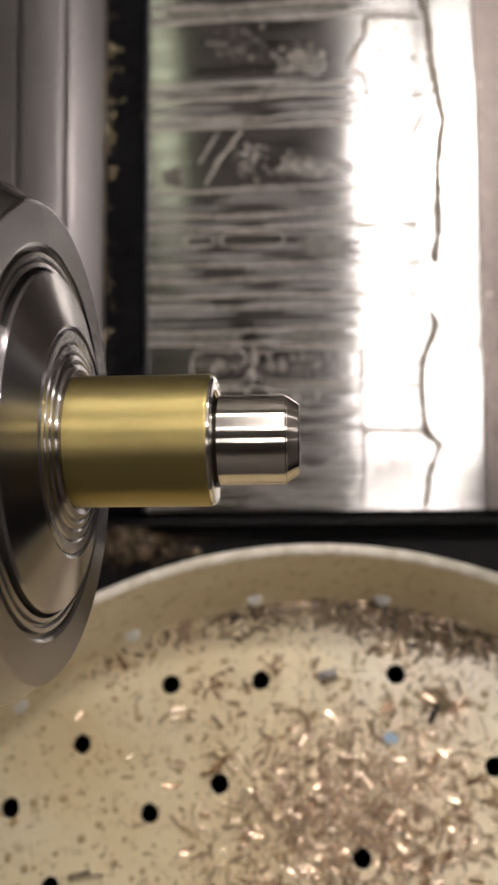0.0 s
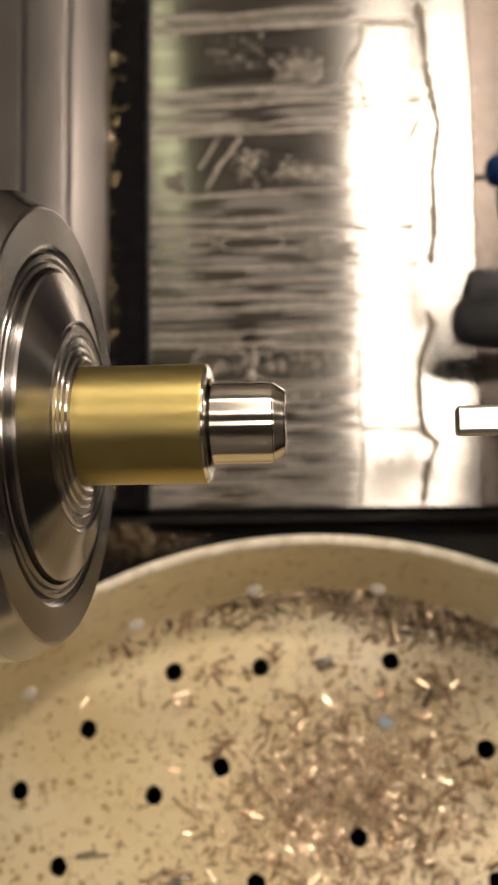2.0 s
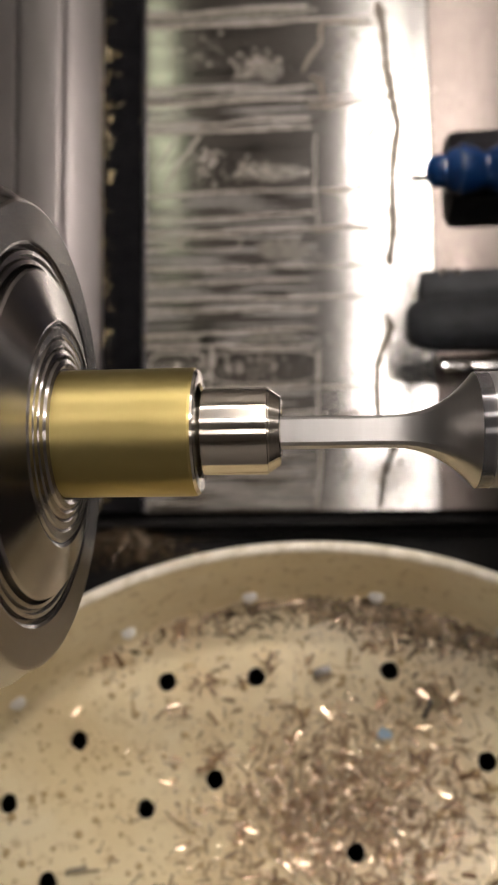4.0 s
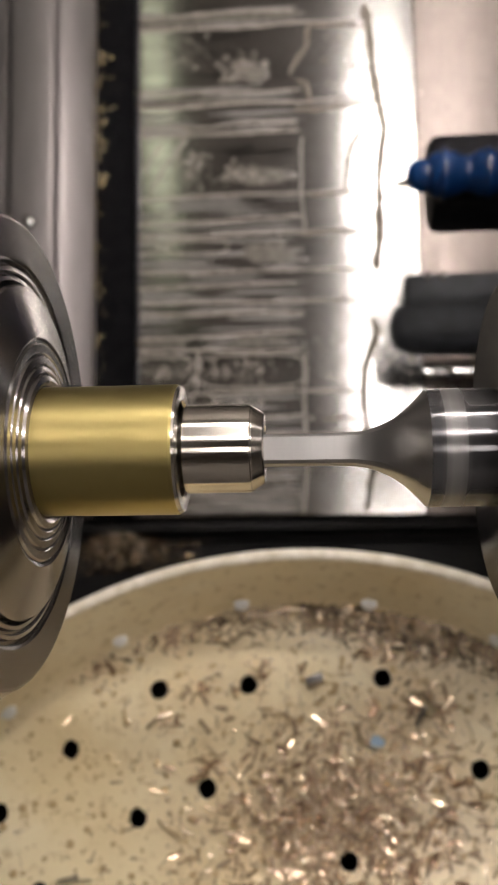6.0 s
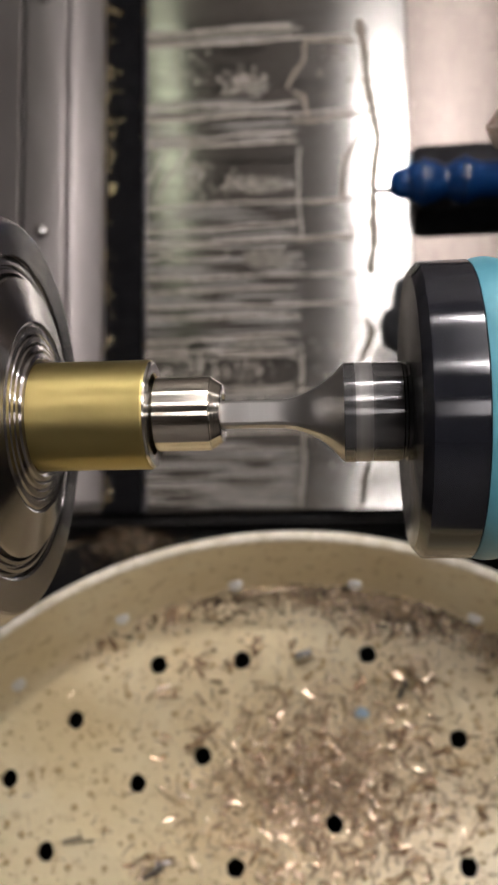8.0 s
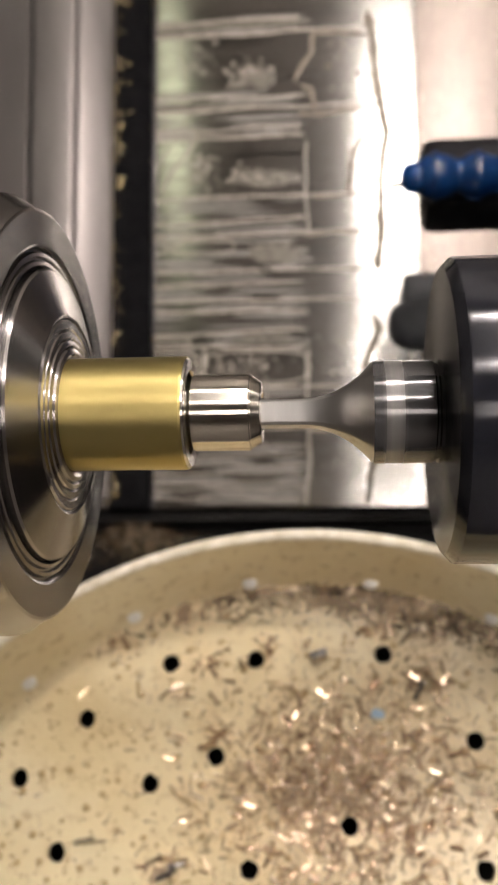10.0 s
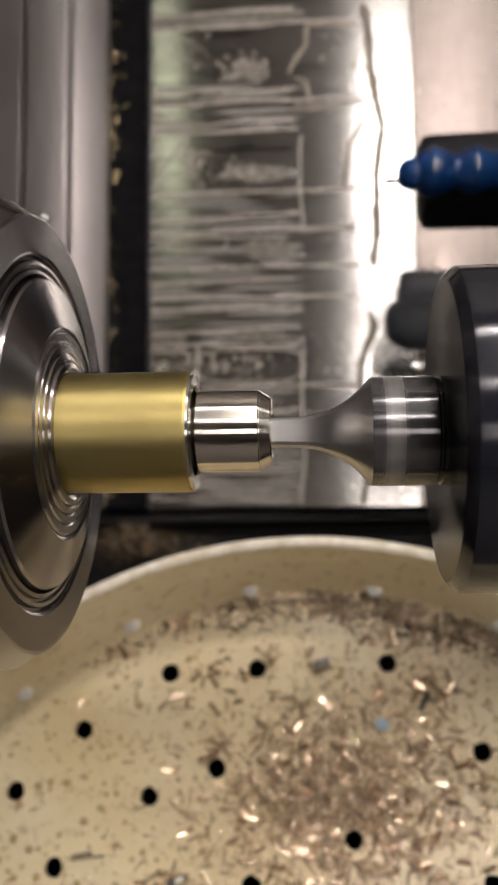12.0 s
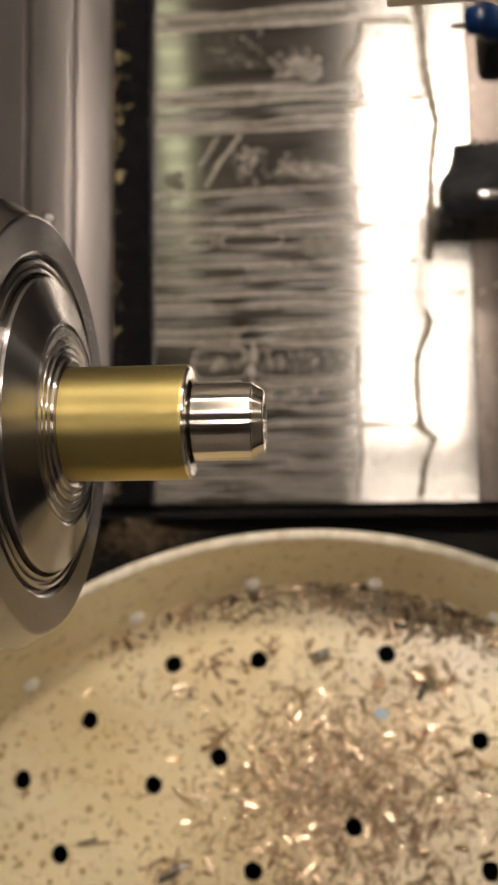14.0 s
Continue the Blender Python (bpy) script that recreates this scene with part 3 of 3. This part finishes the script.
def coolant_pipe():
    """A fixed jet pipe; its end is caked with chips."""
    pipe = empty("coolant_pipe", pose(0.0525, 0.1265, 0.149))
    bm = bmesh.new()
    rings = []
    path = [(0, 0, 1.0), (2, 0, 4.2), (5, 0, 6.6), (9, 0, 7.8), (14, 0, 8.2), (20, 0, 8.0), (26, 0, 7.6)]
    rng = random.Random(2)
    for x, y, r in path:
        ring = []
        for k in range(28):
            w = 2 * math.pi * k / 28
            q = r * (1 + 0.22 * (rng.random() - 0.5))
            ring.append(bm.verts.new(((x + rng.uniform(-0.7, 0.7)) * MM, q * math.cos(w) * MM, q * math.sin(w) * MM)))
        rings.append(ring)
    for p, q in zip(rings, rings[1:]):
        for k in range(28):
            bm.faces.new((p[k], p[(k + 1) % 28], q[(k + 1) % 28], q[k]))
    bm.faces.new(rings[0])
    bm.faces.new(rings[-1])
    crust = part("crust", bm, crust_paint, pipe, "grey and pink crust of stuck chips")
    spots = []
    for _ in range(260):
        x, w = rng.uniform(1, 25), rng.uniform(0, 2 * math.pi)
        r = min(7.6, 1.5 + x * 0.95)
        spots.append((x, r * math.cos(w), r * math.sin(w), rng.uniform(0.6, 2.0), rng.uniform(0.4, 0.9)))
    curls("stuck_chips", spots, gold_chips, crust, seed=6)
    tube = bpy.data.curves.new("tube", "CURVE")
    tube.dimensions, tube.bevel_depth, tube.bevel_resolution, tube.resolution_u = "3D", 0.006, 4, 8
    sp = tube.splines.new("POLY")
    line = [(0.022, 0, 0), (0.032, 0.001, 0), (0.038, 0.005, 0), (0.041, 0.012, 0), (0.042, 0.03, 0), (0.042, 0.671, 0)]
    sp.points.add(len(line) - 1)
    for p, c in zip(sp.points, line):
        p.co = (*c, 1)
    me = bpy.data.meshes.new_from_object(bpy.data.objects.new("tube", tube))
    mesh_part("tube", me, black_steel, pipe, "dark bent steel tube", 40)
    return tagged(pipe, "bent coolant pipe whose end is caked with colourful chips", "pipe")


# ---- chip pan ----
PAN = pose(0.0003, -0.1028, 0)
HOLES = [(-50, 19.7), (-86.2, -42.9), (-19.4, 21.5), (25.9, 23.7), (-79.5, 0.2), (-101.8, -19.8), (-32.7, -11.4), (-55.3, -20.6), (12.9, -32.2), (56, -4.7), (-20.5, -46.4), (56.5, -44.3)]
EXTRA = [(-60, -80), (0, -84), (50, -86), (92, -30), (-30, -120), (30, -130), (100, -80), (-100, -90), (-70, -150), (70, -150), (0, -170)]


def chip_pan():
    pan = empty("chip_pan", PAN)
    ox, oy = 0.3, -102.8
    pts, loops = [], []

    def ring(cx, cy, r, n, wobble=0.0):
        rng = random.Random(int(cx * 7 + cy * 13))
        first = len(pts)
        for k in range(n):
            w = 2 * math.pi * k / n
            q = r * (1 + wobble * (rng.random() - 0.5))
            pts.append(Vector((cx + q * math.cos(w), cy + q * math.sin(w))))
        loops.append([first + k for k in range(n)])

    ring(0, 0, 147, 160)
    holes = [(x - ox, y - oy, 3.35) for x, y in HOLES + EXTRA]
    for x, y, r in holes:
        ring(x, y, r, 20, 0.12)
    v2, _, f2, *_ = delaunay_2d_cdt(pts, [], loops, 1, 1e-4)
    verts, faces = [], []
    keep = []
    for f in f2:
        c = sum((v2[k] for k in f), Vector((0, 0))) / len(f)
        if all((c.x - x) ** 2 + (c.y - y) ** 2 > (r * 0.93) ** 2 for x, y, r in holes):
            keep.append(f)
    n = len(v2)
    for z in (0.0, -2.6):
        verts += [(v.x * MM, v.y * MM, z * MM) for v in v2]
    edges = {}
    for f in keep:
        faces.append(tuple(f))
        faces.append(tuple(k + n for k in reversed(f)))
        for a, b in zip(f, list(f[1:]) + [f[0]]):
            edges[(a, b)] = 1
    for a, b in edges:
        if (b, a) not in edges:
            faces.append((b, a, a + n, b + n))
    mesh_object("base", verts, faces, pan_plastic, pan, "perforated pan bottom with drilled round holes")
    part("rim", lathe([(0.0, 147), (0.5, 149.0), (2.2, 150.8), (5, 152.0), (20, 156.0), (34.2, 159.9), (34.3, 162.3), (33.6, 162.7), (20, 159.1), (4, 154.8), (-1.2, 153), (-2.6, 149), (-2.6, 147)], 192, "z", closed=False), pan_plastic, pan, "beige plastic pan wall", 35)
    part("lip", lathe([(33.9, 159.7), (35.0, 160.1), (35.6, 161.0), (35.5, 162.3), (34.8, 163.2), (33.4, 163.3), (33.9, 161.7)], 192, "z", closed=False), lip_plastic, pan, "worn pale lip of the pan", 60)
    for k in range(-3, 4):
        w = radians(90 + 8.2 + 16.4 * k)
        r = 152.5
        bm = lathe([(-2.6, 2.7), (0.9, 2.7), (1.3, 2.1)], 20, "z")
        m = pose(0, 0, 0, 0, 0, math.degrees(w)) @ pose(r * MM, 0, 0.0065, 0, -48, 0)
        part("plug", bm, white_plug, pan, "small white plastic plug in the wall", 40, m)
    return tagged(pan, "round beige plastic pan with drilled holes full of brass chips", "pan")


chip_pan()
tagged(part("pan_stand", lathe([(-200, 118), (-199, 140), (-40, 140), (-39, 146), (-2.7, 150.5), (-2.7, 148.5), (-41, 138), (-198, 120)], 64, "z", closed=False), black_paint, m=PAN), "oily black round stand under the pan", "stand")


# ---- chips, drops and swarf ----
def curls(name, spots, material, parent=None, seed=1, size=1.0):
    """Short curled chips: spots are (x, y, z, length, width) in mm; each is a bent solid sliver lying at random."""
    rng = random.Random(seed)
    verts, faces = [], []
    for x, y, z, length, width in spots:
        yaw, tilt, roll = rng.uniform(0, 2 * math.pi), rng.gauss(0, 0.22), rng.uniform(0, 2 * math.pi)
        bend = rng.uniform(-0.18, 0.18)
        e = Euler((roll, tilt, yaw)).to_matrix()
        o = len(verts)
        arc = rng.uniform(1.2, 3.0)
        for k in range(3):
            s = (k - 1) / 2
            for j in range(4):
                a = arc * (j / 3 - 0.5)
                for rr in (width * 0.5, width * 0.40):
                    p = e @ Vector((s * length, rr * math.sin(a) + bend * length * 0.3 * (1 - 4 * s * s), rr * math.cos(a)))
                    verts.append(((x + p.x) * MM, (y + p.y) * MM, (z + p.z) * MM))
        for k in range(2):
            b = o + 8 * k
            for j in range(3):
                q = b + 2 * j
                faces.append((q, q + 2, q + 10, q + 8))
                faces.append((q + 1, q + 9, q + 11, q + 3))
            faces.append((b, b + 8, b + 9, b + 1))
            faces.append((b + 6, b + 7, b + 15, b + 14))
        for b in (o, o + 16):
            for j in range(3):
                q = b + 2 * j
                faces.append((q, q + 1, q + 3, q + 2))
    return mesh_object(name, verts, faces, material, parent)


def clear_of_holes(x, y):
    return all((x - hx) ** 2 + (y - hy) ** 2 > 16 for hx, hy in HOLES)


def pan_chips():
    rng = random.Random(5)
    spots = []

    def put(x, y, layer=0.0, big=1.0):
        if math.hypot(x - 0.3, y + 102.8) < 150.9 and clear_of_holes(x, y):
            kind = rng.random()
            if kind < 0.34:
                length, width = rng.uniform(2.6, 5.2), rng.uniform(0.7, 1.2)
            elif kind < 0.42:
                length, width = rng.uniform(3.5, 6.0), rng.uniform(1.4, 2.2)
            else:
                length, width = rng.uniform(0.7, 2.0), rng.uniform(0.5, 1.2)
            spots.append((x, y, 0.5 + layer * rng.random(), length * big, width * big))

    for _ in range(1900):
        put(rng.gauss(8, 22), rng.gauss(-22, 17), 1.4)
    for _ in range(480):
        put(rng.gauss(28, 30), rng.gauss(-36, 22), 1.2)
    for _ in range(330):
        put(rng.gauss(30, 34), rng.gauss(-4, 20), 0.5)
    main = len(spots)
    # chips along the wall, kept apart for their shade-darkened colour
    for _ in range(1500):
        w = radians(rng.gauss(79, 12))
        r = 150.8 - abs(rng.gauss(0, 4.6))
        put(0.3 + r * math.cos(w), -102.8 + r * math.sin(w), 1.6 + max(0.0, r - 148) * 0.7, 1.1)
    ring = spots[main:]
    del spots[main:]
    for x, y, n in ((40, 15, 60), (-48, 37, 45), (-70, 27, 30), (-36, 20, 18), (-50, 8, 12), (-48, -46, 25), (-31, -4, 22), (-14, 26, 16), (22, 34, 22)):
        for _ in range(n):
            put(rng.gauss(x, 4.0), rng.gauss(y, 2.6), 1.2, 1.3)
    for _ in range(220):
        put(rng.uniform(-120, 90), rng.uniform(-60, 45), 0.2)
    tagged(curls("rim_chips", ring, rim_chips, seed=19), "wet brown chips along the pan wall, coloured darker for its shade", "chips", kind="stuff")
    ob = curls("chip_litter", spots, chip_metal, seed=9)
    return tagged(ob, "wet brown and brass metal chips scattered over the pan", "chips", kind="stuff")


def oil_drops():
    rng = random.Random(8)
    verts, faces = [], []
    for _ in range(1000):
        x, y = rng.uniform(-118, 85), rng.uniform(-62, 46)
        if math.hypot(x - 0.3, y + 102.8) > 145 or not clear_of_holes(x, y):
            continue
        r = rng.choice((0.4, 0.5, 0.6, 0.8, 1.2)) * rng.uniform(0.7, 1.2)
        o = len(verts)
        for h, q in ((0, 1), (0.3, 0.8), (0.5, 0.4)):
            for k in range(10):
                w = 2 * math.pi * k / 10
                verts.append(((x + r * q * math.cos(w) * 1.1) * MM, (y + r * q * math.sin(w)) * MM, (0.02 + h * r) * MM))
        for a in (0, 10):
            for k in range(10):
                faces.append((o + a + k, o + a + (k + 1) % 10, o + a + 10 + (k + 1) % 10, o + a + 10 + k))
        faces.append(tuple(o + 20 + k for k in range(10)))
    ob = mesh_object("oil_drops", verts, faces, oil, smooth=60)
    return tagged(ob, "small brown drops of cutting oil on the pan", "drops", kind="stuff")


def bed_swarf():
    rng = random.Random(12)
    spots = []
    for _ in range(150):
        v = rng.uniform(0, 350)
        spots.append((-126.5 + abs(rng.gauss(0, 3.0)), v, 5.6, rng.uniform(1.5, 5.0), rng.uniform(0.7, 1.6)))
    for _ in range(40):
        spots.append((-99.5 + rng.gauss(0, 1.6), rng.uniform(0, 350), 5.4, rng.uniform(0.8, 2.2), rng.uniform(0.6, 1.2)))
    for v in (326, 282, 268, 250, 226, 205):
        for _ in range(9):
            spots.append((-123 + rng.gauss(0, 3.4), v + rng.gauss(0, 2.0), 6.0, rng.uniform(2, 5.5), rng.uniform(0.8, 1.6)))
    ob = curls("wiper_chips", spots, gold_chips, seed=3)
    ob.matrix_basis = BED
    tagged(ob, "golden brass chips caught along the wiper strip", "chips", kind="stuff")
    spots = []
    for _ in range(700):
        x, y = rng.gauss(-112, 17), rng.gauss(116, 7)
        h = 16 * math.exp(-((x + 112) / 22) ** 2)
        spots.append((x, min(y, 120), -199 + h * rng.random(), rng.uniform(2, 5), rng.uniform(0.9, 1.8)))
    ob = curls("swarf_heap", spots, heap_chips, seed=4)
    tagged(ob, "heap of dark wet chips on the machine floor", "chips", kind="stuff")


def large_swarf():
    for k, (x, y, length, width) in enumerate(((-77, -38, 7, 3.4), (-72.5, -40.5, 8, 3.6), (-48, -48, 7, 3.6), (-52, -45, 6, 3.2), (-45, -45, 6, 3.0), (3, 23, 6, 5.0), (40, 15, 9, 4.0), (37, 12, 7, 4.0))):
        ob = curls("swarf_curl", [(x, y, 1.6, length, width)], bright_steel, seed=30 + k)
        tagged(ob, "large bright curled metal chip lying in the pan", "chip", "large chips")
    bm = bmesh.new()
    ring = [bm.verts.new(((23.1 + 2.6 * math.cos(w) * q) * MM, (3.5 + 2.0 * math.sin(w) * q) * MM, 0.002)) for w, q in ((0, 1), (0.9, 0.8), (1.8, 1.1), (2.8, 0.9), (3.7, 1), (4.6, 0.8), (5.5, 1.05))]
    top = bmesh.ops.extrude_face_region(bm, geom=[bm.faces.new(ring)])["geom"]
    for v in top:
        if isinstance(v, bmesh.types.BMVert):
            v.co.z += 0.0008
    tagged(part("plastic_flake", bm, flake_blue), "small pale blue plastic flake among the chips", "flake")


coolant_pipe()
large_swarf()
pan_chips()
oil_drops()
bed_swarf()


# ---- what moves ----
SLIDE = [(0.0, 130, 0, -42), (1.1, 130, 0, -42), (1.3, 55, 0, -40), (1.4, 54, 0, -24), (1.5, 49, 0, -12), (1.6, 44.5, 0, -4), (1.7, 43, 0, 0), (2.0, 46, 0, 0), (2.2, 46, 0, 0), (2.3, 36, 0, 0), (2.45, 24.8, 0, 0), (3.0, 23.4, 0, 0),
         (5.5, 18.6, 0, 0), (6.5, 17.3, 0, 0), (7.5, 16.4, 0, 0), (11.0, 12.5, 0, 0), (12.5, 10.5, 0, 0), (12.7, 10.3, 0, 0), (12.8, 17, 0, 0), (12.9, 26, 0, 0), (13.0, 34, 11, 0), (13.1, 40, 34, 0), (13.2, 43, 64, 0), (13.3, 43.5, 78.6, 0), (14.0, 43.5, 78.6, 0)]


def motions():
    walk(turret, [(t, pose(x * MM, TURRET_Y + y * MM, TURRET_Z, a, 0, 0)) for t, x, y, a in SLIDE])
    walk(cover, [(t, pose(min(x, 46) * MM - 0.044, 0, 0) @ BED) for t, x, y, a in SLIDE])


motions()
